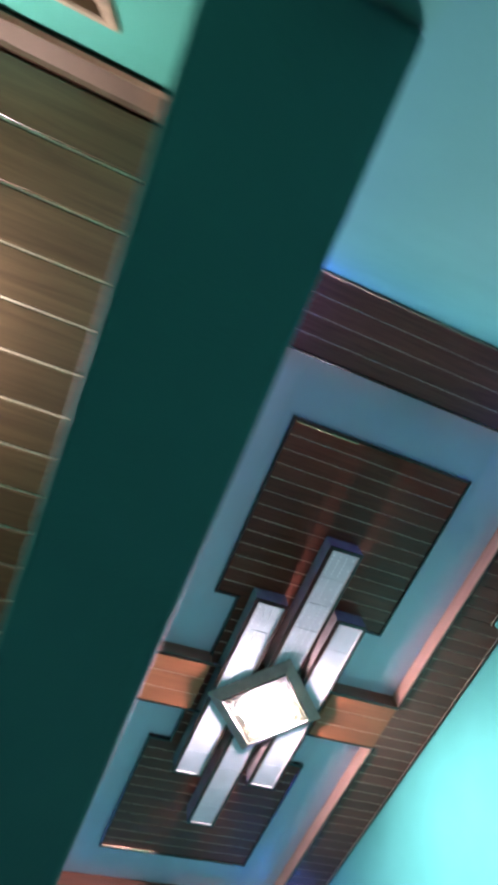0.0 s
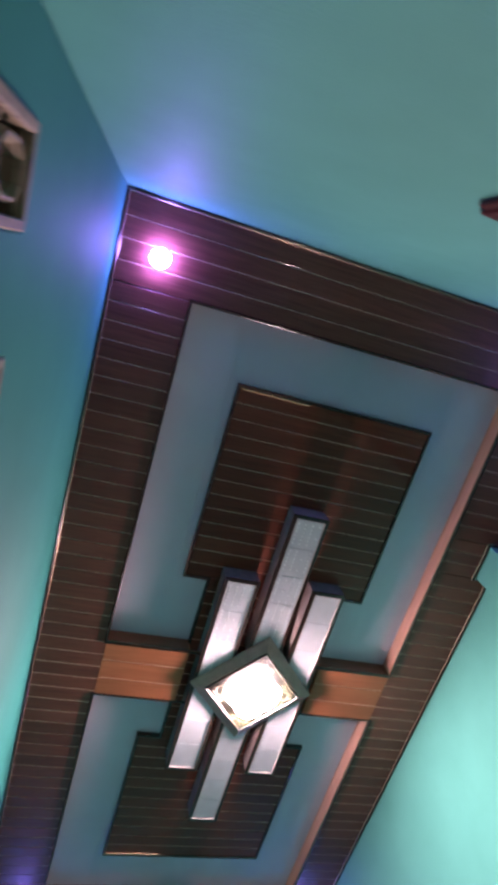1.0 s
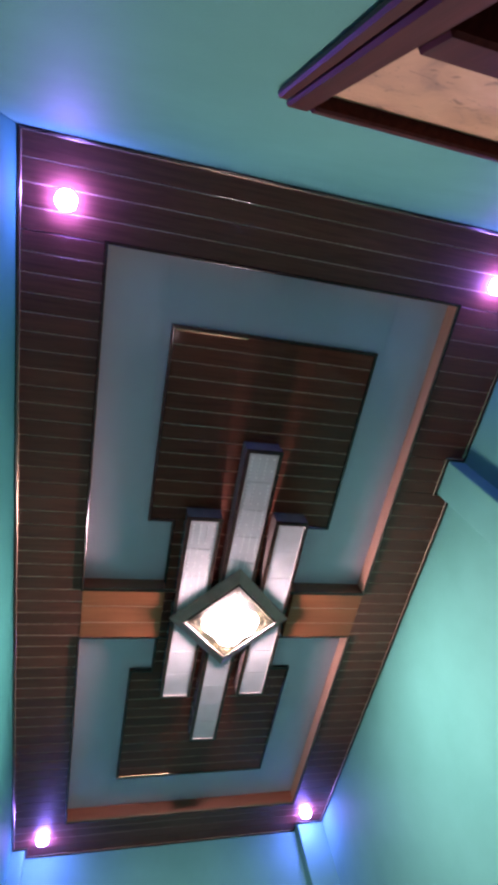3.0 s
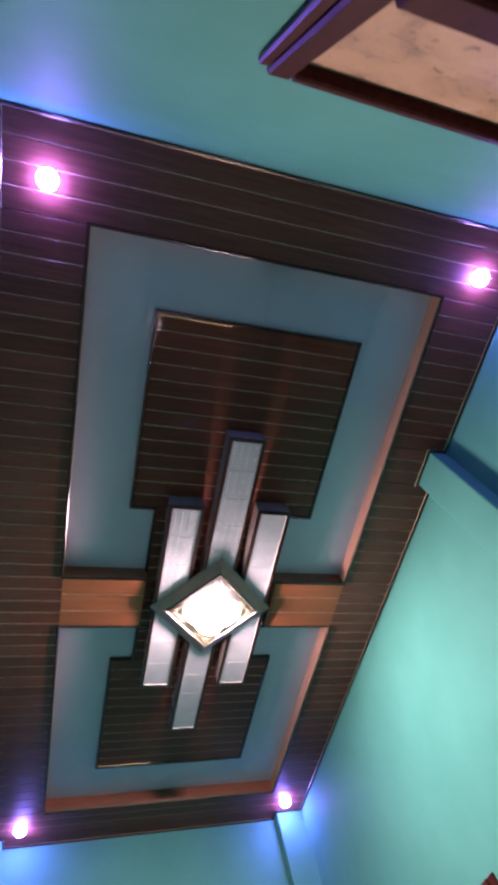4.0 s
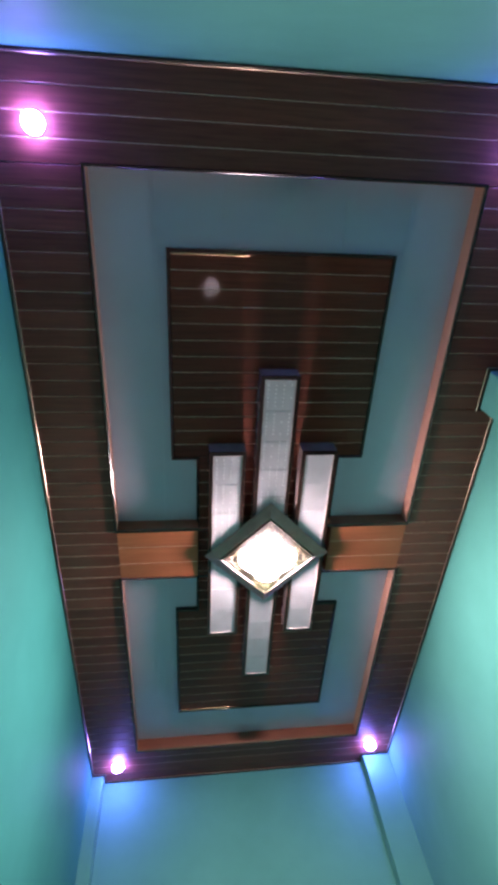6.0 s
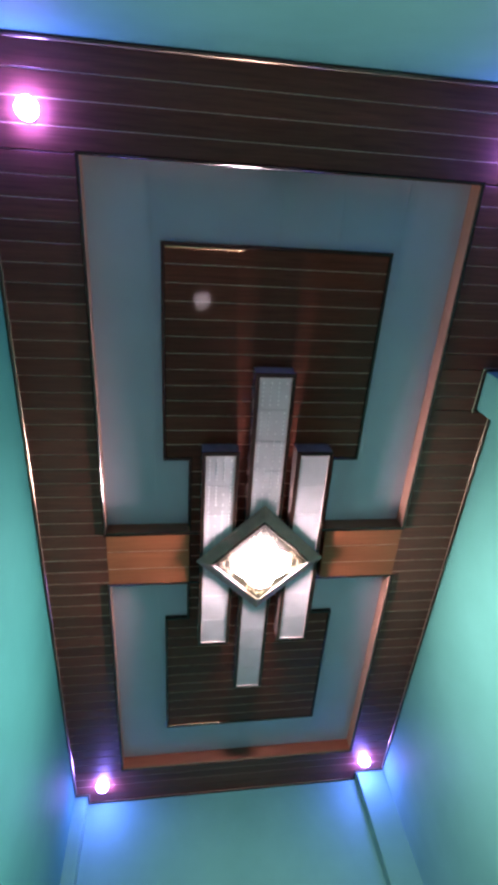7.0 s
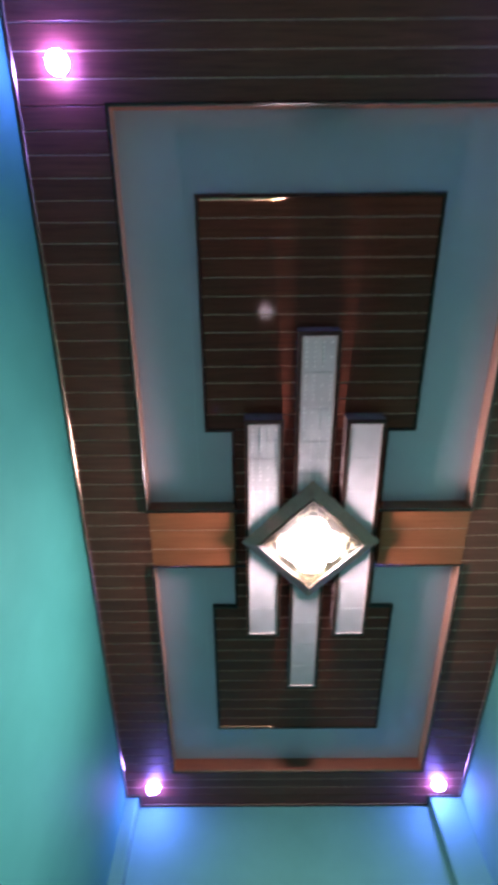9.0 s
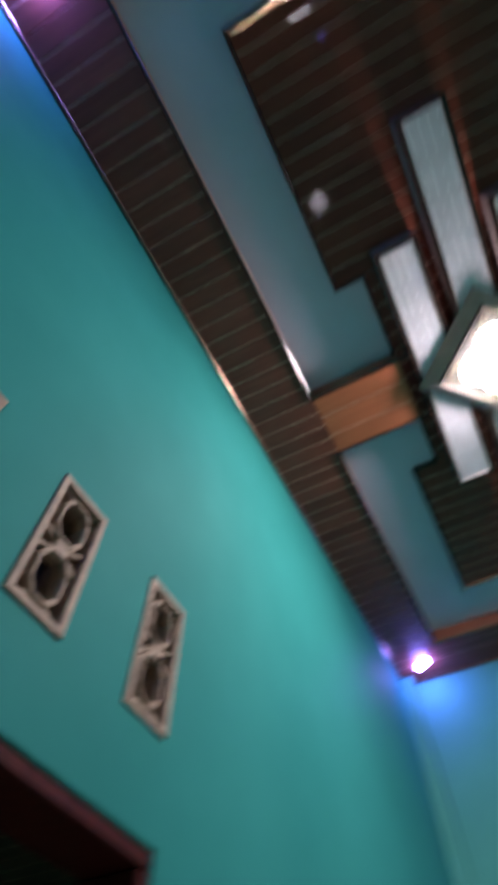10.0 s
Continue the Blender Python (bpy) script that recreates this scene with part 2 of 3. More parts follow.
def pierced(us, vs, holes, place, d0, d1):
    """A wall as one solid: a grid of cells between the cuts us and vs, left open where holes (u0, u1, v0, v1) lie."""
    bm = bmesh.new()
    us, vs = sorted(set(us)), sorted(set(vs))
    cache = {}

    def vert(i, j, d):
        if (i, j, d) not in cache:
            cache[i, j, d] = bm.verts.new(place(us[i], vs[j], d))
        return cache[i, j, d]

    def solid(i, j):
        if not (0 <= i < len(us) - 1 and 0 <= j < len(vs) - 1):
            return False
        u, v = (us[i] + us[i + 1]) / 2, (vs[j] + vs[j + 1]) / 2
        return not any(a < u < b and c < v < d for a, b, c, d in holes)

    for i in range(len(us) - 1):
        for j in range(len(vs) - 1):
            if not solid(i, j):
                continue
            for d in (d0, d1):
                bm.faces.new([vert(i, j, d), vert(i + 1, j, d), vert(i + 1, j + 1, d), vert(i, j + 1, d)])
            for di, dj, p, q in ((-1, 0, (i, j), (i, j + 1)), (1, 0, (i + 1, j), (i + 1, j + 1)), (0, -1, (i, j), (i + 1, j)), (0, 1, (i, j + 1), (i + 1, j + 1))):
                if not solid(i + di, j + dj):
                    bm.faces.new([vert(*p, d0), vert(*q, d0), vert(*q, d1), vert(*p, d1)])
    return bm


def soften(ob, width=0.006):
    m = ob.modifiers.new("soft_edges", "BEVEL")
    m.width, m.segments, m.limit_method, m.angle_limit = width, 2, "ANGLE", radians(40)


# ---- the room: plan ----
H = 4.36             # face of the false ceiling's border
REC = 4.468          # face of the recessed pale sheets
PAN = 4.447          # face of the dark centre panel
TOP = 4.62           # concrete slab
FAR = 5.275
NEAR = -0.02
LEFT = -0.018
PITCH = 0.0949
IX0, IX1 = 0.39, 2.345
IY = (0.402, 2.482, 2.897, 4.863)
LINTEL = 2.105
LOW = 2.75           # ceiling of the next room


def right(y):
    return 2.778 - 0.0152 * y


def structure(ob, label, category=""):
    return tagged(ob, label, category or ob.name.split("_")[0], kind="structure")


# jali vents along the left wall: near side y, and one on the near wall of the next room
JALI_W, JALI_H, JALI_Z = 0.158, 0.350, 2.305
JALI_Y = [0.115 + 0.3675 * i for i in range(6)]
SIDE_JALI = (-0.441, 2.206)
BACK = 0.042         # the next room's near wall stands this much further back

holes = [(y, y + JALI_W, JALI_Z, JALI_Z + JALI_H) for y in JALI_Y] + [(NEAR, 2.135, 0, LINTEL)]
us = [NEAR, FAR + 0.15, 2.135] + [q for y in JALI_Y for q in (y, y + JALI_W)]
ob = finish(pierced(us, [0, LINTEL, JALI_Z, JALI_Z + JALI_H, TOP], holes, lambda u, v, d: (d, u, v), LEFT - 0.135, LEFT), "wall_west", WEST_TEAL)
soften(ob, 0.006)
structure(ob, "darker teal plaster wall with a wide opening and vents", "wall")

MAROON_Z = LINTEL - 0.03
# near wall: serves both rooms, with a doorway and one vent hole
DX0, DX1, DTOP = 0.777, 1.72, 2.72
holes = [(DX0, DX1, 0, DTOP), (SIDE_JALI[0], SIDE_JALI[0] + JALI_W, SIDE_JALI[1], SIDE_JALI[1] + JALI_H)]
us = [-3.3, LEFT - 0.12, LEFT - 0.06, 2.95, DX0, DX1, SIDE_JALI[0], SIDE_JALI[0] + JALI_W]
ob = finish(pierced(us, [0, SIDE_JALI[1], SIDE_JALI[1] + JALI_H, DTOP, TOP], holes, lambda u, v, d: (u, d - (BACK if u < LEFT - 0.1 else 0), v), NEAR - 0.14, NEAR), "wall_south", TEAL)
soften(ob)
structure(ob, "teal painted plaster wall above a wooden door", "wall")

bm = bmesh.new()
box(bm, (-3.3, FAR, 0), (2.95, FAR + 0.14, TOP))
structure(finish(bm, "wall_north", TEAL), "teal painted plaster end wall", "wall")

EY0, EY1, ETOP = 3.06, 4.0, 2.775     # doorway in the side wall
bm = bmesh.new()
for y0, y1, z0 in ((NEAR, EY0, 0), (EY0, EY1, ETOP), (EY1, FAR, 0)):
    prism(bm, [(right(y0), y0), (2.95, y0), (2.95, y1), (right(y1), y1)], z0, TOP)
bmesh.ops.remove_doubles(bm, verts=bm.verts, dist=0.0005)
box(bm, (2.90, EY0 - 0.05, 0), (2.949, EY1 + 0.05, ETOP + 0.05))
structure(finish(bm, "wall_east", TEAL), "teal painted plaster side wall", "wall")

bm = bmesh.new()
box(bm, (-3.44, NEAR - 0.14, 0), (-3.3, FAR + 0.14, TOP))
structure(finish(bm, "wall_outer", TEAL), "teal painted wall of the adjoining room", "wall")


def column(name, lo, hi, label):
    bm = bmesh.new()
    box(bm, (*lo, 0), (*hi, TOP - 0.01))
    o = finish(bm, name, TEAL)
    soften(o, 0.008)
    structure(o, label, "column")


column("column_middle", (2.638, 1.368), (right(1.5) + 0.05, 1.612), "teal plastered column standing out of the side wall")
column("column_corner", (2.449, 5.168), (right(5.2) + 0.05, FAR + 0.03), "teal plastered corner column")
column("column_edge", (LEFT - 0.02, 5.158), (0.082, FAR + 0.03), "narrow teal plastered corner column")

bm = bmesh.new()
box(bm, (-3.44, NEAR - 0.14, TOP), (2.95, FAR + 0.14, TOP + 0.15))
structure(finish(bm, "ceiling_slab", SLAB), "grey plaster slab over the rooms", "ceiling")

# ---- false ceiling ----
OUT = 0.012   # width of the edge trim round the border


def end_right(y):
    if 1.362 < y < 1.62:
        return 2.638 - OUT
    if y > 5.16:
        return 2.449 - OUT
    return right(y) - OUT


def end_left(y):
    return 0.082 + OUT if y > 5.15 else LEFT + OUT + 0.006


bm = bmesh.new()
planks(bm, end_left, end_right, NEAR + OUT + 0.008, IY[0], H, PITCH)
planks(bm, end_left, lambda y: IX0, IY[0], IY[3], H, PITCH)
planks(bm, lambda y: IX1, end_right, IY[0], 1.362, H, PITCH)
planks(bm, lambda y: IX1, end_right, 1.362, 1.62, H, 0.086)
planks(bm, lambda y: IX1, end_right, 1.62, IY[3], H, PITCH)
planks(bm, end_left, end_right, IY[3], 5.152, H, PITCH)
planks(bm, end_left, end_right, 5.152, FAR - OUT, H, PITCH)
structure(finish(bm, "ceiling_border", [PLANK, GROOVE]), "dark brown glossy plank border of the false ceiling", "ceiling")

bm = bmesh.new()
planks(bm, lambda y: IX0, lambda y: 0.908, IY[1], IY[2], H - 0.001, 0.139)
planks(bm, lambda y: 1.818, lambda y: IX1, IY[1], IY[2], H - 0.001, 0.139)
box(bm, (0.904, IY[1], H + 0.004), (0.912, IY[2], REC), 0)
box(bm, (1.814, IY[1], H + 0.004), (1.822, IY[2], REC), 0)
structure(finish(bm, "ceiling_crossbar", [BEAM, GROOVE]), "red-brown laminate crossbar of the false ceiling", "ceiling")

# upright faces of the two recesses: paler long sides, darker ends
bm = bmesh.new()
t = 0.008
for y0, y1 in ((IY[0], IY[1]), (IY[2], IY[3])):
    for x in (IX0 - t, IX1):
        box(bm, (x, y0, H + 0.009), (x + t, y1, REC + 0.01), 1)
    for y, s in ((y0, -t), (y1, 0)):
        if y in (IY[0], IY[3]):
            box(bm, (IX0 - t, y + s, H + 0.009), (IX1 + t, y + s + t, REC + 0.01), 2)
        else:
            # the darker laminate puts the shade on the crossbar's faces into their colour
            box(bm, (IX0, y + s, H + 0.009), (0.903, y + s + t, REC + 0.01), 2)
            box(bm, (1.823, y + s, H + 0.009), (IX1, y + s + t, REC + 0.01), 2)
structure(finish(bm, "ceiling_fascia", [BEAM, SIDEY, FASCIA]), "red-brown laminate sides of the ceiling recess", "ceiling")

# pale sheets in the recesses, with fine joints
bm = bmesh.new()
for y0, y1 in ((IY[0], IY[1]), (IY[2], IY[3])):
    cuts = [IX0, 0.70, 1.04, 1.36, 1.68, 2.02, IX1]
    for a, b in zip(cuts, cuts[1:]):
        box(bm, (a + 0.0003, y0, REC), (b - 0.0003, y1, REC + 0.008), 0)
box(bm, (IX0, IY[1], REC + 0.001), (IX1, IY[2], REC + 0.009), 0)
structure(finish(bm, "ceiling_recess", PALE), "pale blue glossy sheets inside the ceiling recess", "ceiling")

# dark centre panel: two wide fields joined by a neck
PX0, PX1, NX0, NX1 = 0.748, 1.979, 0.903, 1.823
PY = (0.752, 2.003, 3.285, 4.486)
bm = bmesh.new()
planks(bm, lambda y: PX0 + 0.014, lambda y: PX1 - 0.014, PY[0] + 0.014, PY[1] - 0.012, PAN, 0.0942)
planks(bm, lambda y: NX0 + 0.012, lambda y: NX1 - 0.012, PY[1] - 0.012, PY[2] + 0.012, PAN, 0.0942)
planks(bm, lambda y: PX0 + 0.014, lambda y: PX1 - 0.014, PY[2] + 0.012, PY[3] - 0.014, PAN, 0.0942)
structure(finish(bm, "ceiling_panel", [PANEL, GROOVE]), "dark brown plank panel behind the centre light", "ceiling")

bm = bmesh.new()
outline = [(PX0, PY[0]), (PX1, PY[0]), (PX1, PY[1]), (NX1, PY[1]), (NX1, PY[2]), (PX1, PY[2]), (PX1, PY[3]), (PX0, PY[3]), (PX0, PY[2]), (NX0, PY[2]), (NX0, PY[1]), (PX0, PY[1])]
strip(bm, outline, [(0, PAN - 0.006, 0), (0.004, PAN - 0.01, 0), (0.016, PAN - 0.01, 0), (0.020, PAN - 0.003, 0), (0.020, REC, 0), (0, REC, 0)], True)
# part-length bright rods stand in for a lamp highlight on the edging
for y, q in ((PY[0], 1), (PY[3], -1)):
    ends = [[bm.verts.new((x, y + q * 0.025 + 0.0052 * math.cos(math.pi * k / 6), PAN - 0.005 + 0.0052 * math.sin(math.pi * k / 6))) for k in range(12)] for x in (PX0 + 0.025, PX0 + 0.43)]
    for k in range(12):
        bm.faces.new((ends[0][k], ends[0][(k + 1) % 12], ends[1][(k + 1) % 12], ends[1][k])).material_index = 1
    for ring in ends:
        bm.faces.new(ring).material_index = 1
structure(finish(bm, "trim_panel", [TRIM, GILT_GLINT]), "dark glossy edging round the centre panel, with modelled highlight rods", "trim")

bm = bmesh.new()
for y0, y1 in ((IY[0], IY[1]), (IY[2], IY[3])):
    strip(bm, [(IX0, y0), (IX0, y1), (IX1, y1), (IX1, y0)], [(0.014, H - 0.001, 0), (0.011, H - 0.007, 0), (0.002, H - 0.007, 0), (-0.003, H - 0.002, 1), (-0.003, H + 0.012, 0), (0.014, H + 0.004, 0)], True)
structure(finish(bm, "trim_recess", [TRIM, GOLD]), "dark glossy edging round the ceiling recesses", "trim")

e = 0.001
edge = [(LEFT + e, NEAR + e), (right(NEAR) - e, NEAR + e), (right(1.365) - e, 1.366), (2.637, 1.366), (2.637, 1.614), (right(1.615) - e, 1.614), (right(5.166) - e, 5.166),
        (2.448, 5.166), (2.448, FAR - e), (0.083, FAR - e), (0.083, 5.156), (LEFT + e, 5.156)]
bm = bmesh.new()
strip(bm, edge, [(0, H + 0.01, 0), (0, H - 0.012, 0), (0.006, H - 0.018, 0), (0.013, H - 0.012, 0), (0.0155, H - 0.010, 1), (0.02, H - 0.004, 0), (0.02, H + 0.01, 0)], True)
structure(finish(bm, "trim_cornice", [TRIM, GOLD]), "dark moulding with a gilt bead along the walls", "trim")


# dark maroon boards added at the far end of the wide opening
bm = bmesh.new()
box(bm, (LEFT - 0.150, 1.52, MAROON_Z), (LEFT - 0.004, 2.131, LINTEL - 0.001), 0, 0.004)
box(bm, (LEFT - 0.150, 2.101, 0.0), (LEFT - 0.004, 2.131, MAROON_Z - 0.001), 0, 0.004)
structure(finish(bm, "trim_opening", DOORWOOD), "dark maroon boards added at the opening's far end", "trim")

# ---- next room ----
bm = bmesh.new()
planks(bm, lambda y: -3.28, lambda y: LEFT - 0.15, NEAR - BACK + 0.05, 4.748, LOW, 0.0935)
structure(finish(bm, "ceiling_side", [OTHER, JOINT]), "olive-brown plank ceiling of the adjoining room", "ceiling")
bm = bmesh.new()
box(bm, (-3.3, NEAR - BACK, LOW + 0.01), (LEFT - 0.135, 4.8, LOW + 0.02))
structure(finish(bm, "ceiling_backing", SLAB), "board over the adjoining room's planks", "ceiling")
bm = bmesh.new()
strip(bm, [(-3.28, NEAR - BACK + 0.001), (LEFT - 0.137, NEAR - BACK + 0.001)], [(0, LOW + 0.008, 0), (0, LOW - 0.024, 0), (0.008, LOW - 0.030, 1), (0.016, LOW - 0.028, 2), (0.040, LOW - 0.010, 3), (0.047, LOW - 0.008, 0), (0.05, LOW + 0.008, 0)])
structure(finish(bm, "trim_side", [TRIM, GILT_GLINT, COVE, GOLD]), "dark moulding with a gilt bead in the adjoining room", "trim")

# floor: base and tiles
bm = bmesh.new()
box(bm, (-3.44, NEAR - 0.14, -0.12), (2.95, FAR + 0.14, -0.006))
floor = structure(finish(bm, "floor", GROUT), "ivory tiled floor", "floor")
tile_bm = bmesh.new()
box(tile_bm, (-0.298, -0.298, -0.008), (0.298, 0.298, 0), 0, 0.002)
first = None
for i in range(10):
    for j in range(8):
        x, y = -3.0 + 0.6 * i, 0.29 + 0.6 * j
        if first is None:
            first = part("tile", tile_bm, FLOOR, floor)
            o = first
        else:
            o = new("tile", first.data)
            o.parent = floor
        o.location = (x, y, 0)


# ---- centre light ----
CX, CY = 1.378, 2.682
BOTTOM = 4.330


def light_box(parent, x0, x1, y0, y1, cells, beads):
    """One half of a long glass-faced box: smoky body, bright rim, a row of glass tiles under it."""
    bm = bmesh.new()
    r = 0.016
    for lo, hi in (((x0 - r, y0 - r), (x0, y1)), ((x1, y0 - r), (x1 + r, y1)), ((x0, y0 - r), (x1, y0)), ((x0, y1), (x1, y1 + r))):
        box(bm, (*lo, BOTTOM - 0.003), (*hi, PAN - 0.001), 0, 0.003)
    box(bm, (x0, y0, BOTTOM + 0.012), (x1, y1, BOTTOM + 0.02), 0)
    body = part("light_box", bm, SMOKE, parent, "smoky glass sided box")
    ring = [(x0, y0), (x1, y0), (x1, y1), (x0, y1)]
    bm = bmesh.new()
    strip(bm, ring, [(-0.017, BOTTOM + 0.004, 0), (-0.017, BOTTOM - 0.005, 0), (0.006, BOTTOM - 0.006, 0), (0.006, BOTTOM + 0.004, 0)], True)
    part("edging", bm, TRIM, body, "black edging")
    bm = bmesh.new()
    strip(bm, ring, [(0.0062, BOTTOM - 0.004, 0), (0.007, BOTTOM - 0.008, 0), (0.0105, BOTTOM - 0.007, 0), (0.011, BOTTOM + 0.004, 0), (0.0062, BOTTOM + 0.004, 0)], True)
    part("rim", bm, BRIGHT, body, "thin bright metal rim")
    d = (y1 - y0) / cells
    for i in range(cells):
        bm = bmesh.new()
        box(bm, (x0 + 0.0075, y0 + i * d + 0.0009, BOTTOM), (x1 - 0.0075, y0 + (i + 1) * d - 0.0007, BOTTOM + 0.012), 0, 0.0015)
        part("glass_tile", bm, TILE, body, "frosted mirror glass tile" if not i else "")
    if beads:
        bm = bmesh.new()
        for a in range(4):
            for b in range(int(min(y1 - y0, 0.9) / 0.026)):
                if b % 7 == 6 or (a + b // 7) % 4 == 3 and b % 3:
                    continue
                m = Matrix.Translation((x0 + 0.03 + a * (x1 - x0 - 0.06) / 3, y0 + 0.04 + b * 0.026, BOTTOM)) @ Matrix.Diagonal((1, 1.3, 1.0, 1))
                bmesh.ops.create_icosphere(bm, subdivisions=1, radius=0.0052, matrix=m)
        o = part("beading", bm, BEAD, body, "rows of small clear glass beads")
        o["kind"] = "stuff"


lamp = thing("ceiling_light", (0, 0, 0), "large lit ceiling light, square opal lamp over long glass boxes", "ceiling light")
light_box(lamp, 1.281, 1.476, 1.415, 2.42, 5, True)
light_box(lamp, 0.995, 1.186, 1.905, 3.425, 7, True)
light_box(lamp, 1.566, 1.756, 1.905, 3.425, 7, False)
light_box(lamp, 1.276, 1.456, 2.94, 3.905, 5, False)


def diamond(r):
    return [(CX, CY - r), (CX + r, CY), (CX, CY + r), (CX - r, CY)]


bm = bmesh.new()
strip(bm, diamond(0.325), [(0.0, 4.284, 0), (-0.004, 4.280, 0), (-0.009, 4.284, 0), (-0.062, 4.312, 0), (-0.070, 4.322, 0), (-0.058, 4.325, 0), (0.0, 4.304, 0)], True)
part("lamp_frame", bm, DARKMETAL, lamp, "sloping bronze-grey square frame")
bm = bmesh.new()
strip(bm, diamond(0.318), [(0.0, 4.276, 0), (0.005, 4.274, 0), (0.008, 4.279, 0), (0.005, 4.284, 0), (0, 4.284, 0)], True)
part("inner_rim", bm, IVORY, lamp, "bright ivory rim")


def scallop(a):
    """Outline of the window: four round lobes that point to the corners."""
    return 0.198 * max(abs(math.cos(a)), abs(math.sin(a)))


def plate():
    """The smoked plate: a diamond with the scalloped window cut out."""
    bm = bmesh.new()
    n = 96
    rings = []
    for z in (4.280, 4.286):
        inner, outer = [], []
        for i in range(n):
            a = 2 * math.pi * i / n
            c, s = math.cos(a), math.sin(a)
            r = 0.312 / (abs(c) + abs(s))
            inner.append(bm.verts.new((CX + scallop(a) * c, CY + scallop(a) * s, z)))
            outer.append(bm.verts.new((CX + r * c, CY + r * s, z)))
        rings.append((inner, outer))
    (i0, o0), (i1, o1) = rings
    for k in range(n):
        m = (k + 1) % n
        bm.faces.new((i0[k], i0[m], o0[m], o0[k]))
        bm.faces.new((i1[k], o1[k], o1[m], i1[m]))
        bm.faces.new((i0[k], i1[k], i1[m], i0[m]))
        bm.faces.new((o0[k], o0[m], o1[m], o1[k]))
    return bm


part("lamp_plate", plate(), ETCHED, lamp, "dark etched glass plate")


def scrolls(q):
    """Curled leaf lines in one corner of the plate."""
    bm = bmesh.new()
    def tube(pts, r):
        prev = None
        for k, p in enumerate(pts):
            q = pts[min(k + 1, len(pts) - 1)] if k < len(pts) - 1 else p
            o = pts[k - 1] if k else p
            d = (Vector(q) - Vector(o)).normalized()
            s = Vector((-d.y, d.x, 0))
            ring = [bm.verts.new(Vector(p) + s * r), bm.verts.new(Vector(p) + Vector((0, 0, -r))), bm.verts.new(Vector(p) - s * r)]
            if prev:
                for j in range(2):
                    bm.faces.new((prev[j], prev[j + 1], ring[j + 1], ring[j]))
            prev = ring
    turn = Matrix.Translation((CX, CY, 0)) @ Matrix.Rotation(q * math.pi / 2, 4, "Z")
    for side in (-1, 1):
        for r0, base, bend, size in ((0.272, 0.006, 1.0, 0.020), (0.238, 0.018, 1.25, 0.026), (0.222, 0.052, 0.9, 0.018), (0.205, 0.078, 1.1, 0.014)):
            pts = []
            for k in range(14):
                a = k / 13 * 4.4
                rr = size * (1 - 0.16 * a)
                pts.append(turn @ Vector((r0 + rr * math.cos(a) * bend - size, side * (base + rr * math.sin(a) * 0.9), 4.2795)))
            tube(pts, 0.0021)
    return bm


for q in range(4):
    part("scrollwork", scrolls(q), SCROLL, lamp, "pale curled scrollwork")


def dome():
    bm = bmesh.new()
    n, m = 96, 8
    rows = []
    for j in range(m + 1):
        f = j / m
        z = 4.281 - 0.074 * (1 - f ** 6)
        if j == 0:
            rows.append([bm.verts.new((CX, CY, z))])
        else:
            rows.append([bm.verts.new((CX + 0.96 * f * scallop(2 * math.pi * i / n) * math.cos(2 * math.pi * i / n), CY + 0.96 * f * scallop(2 * math.pi * i / n) * math.sin(2 * math.pi * i / n), z)) for i in range(n)])
    for i in range(n):
        bm.faces.new((rows[0][0], rows[1][i], rows[1][(i + 1) % n]))
        for j in range(1, m):
            bm.faces.new((rows[j][i], rows[j + 1][i], rows[j + 1][(i + 1) % n], rows[j][(i + 1) % n]))
    return bm


# unseen plate added to keep the bowl's light from leaking upward
bm = bmesh.new()
prism(bm, diamond(0.322), 4.2885, 4.300)
part("lamp_back", bm, TRIM, lamp, "unseen dark plate that blocks the lamp's upward light")
part("lamp_glass", dome(), LAMPGLASS, lamp, "glowing scalloped opal glass bowl", True)

# ---- corner bulbs ----
def lathe(bm, profile, n=28, at=(0, 0, 0)):
    rings = [[bm.verts.new((at[0] + r * math.cos(2 * math.pi * i / n), at[1] + r * math.sin(2 * math.pi * i / n), at[2] + z)) for i in range(n)] for r, z in profile]
    for a, b in zip(rings, rings[1:]):
        for i in range(n):
            bm.faces.new((a[i], a[(i + 1) % n], b[(i + 1) % n], b[i]))
    return rings


def spot_light():
    t = thing("spot_light", (0, 0, H), "lit violet corner bulb in a chrome ring", "spot light", "violet corner bulbs")
    bm = bmesh.new()
    lathe(bm, [(0.046, 0.004), (0.054, 0.0), (0.054, -0.004), (0.048, -0.008), (0.040, -0.006), (0.040, 0.004)])
    part("ring", bm, CHROME, t, "chrome ring", True)
    bm = bmesh.new()
    r = lathe(bm, [(0.040, -0.002), (0.045, -0.012), (0.046, -0.022), (0.043, -0.032), (0.036, -0.040), (0.025, -0.045), (0.012, -0.048), (0.003, -0.049)])
    bm.faces.new(r[-1])
    part("bulb", bm, VIOLET, t, "glowing violet bulb", True)
    return t


spot = spot_light()
spot.location = (0.196, 0.246, H)
for x, y in ((2.535, 0.256), (2.497, 5.012), (0.216, 5.040)):
    copy_thing(spot, pose(x, y, H))


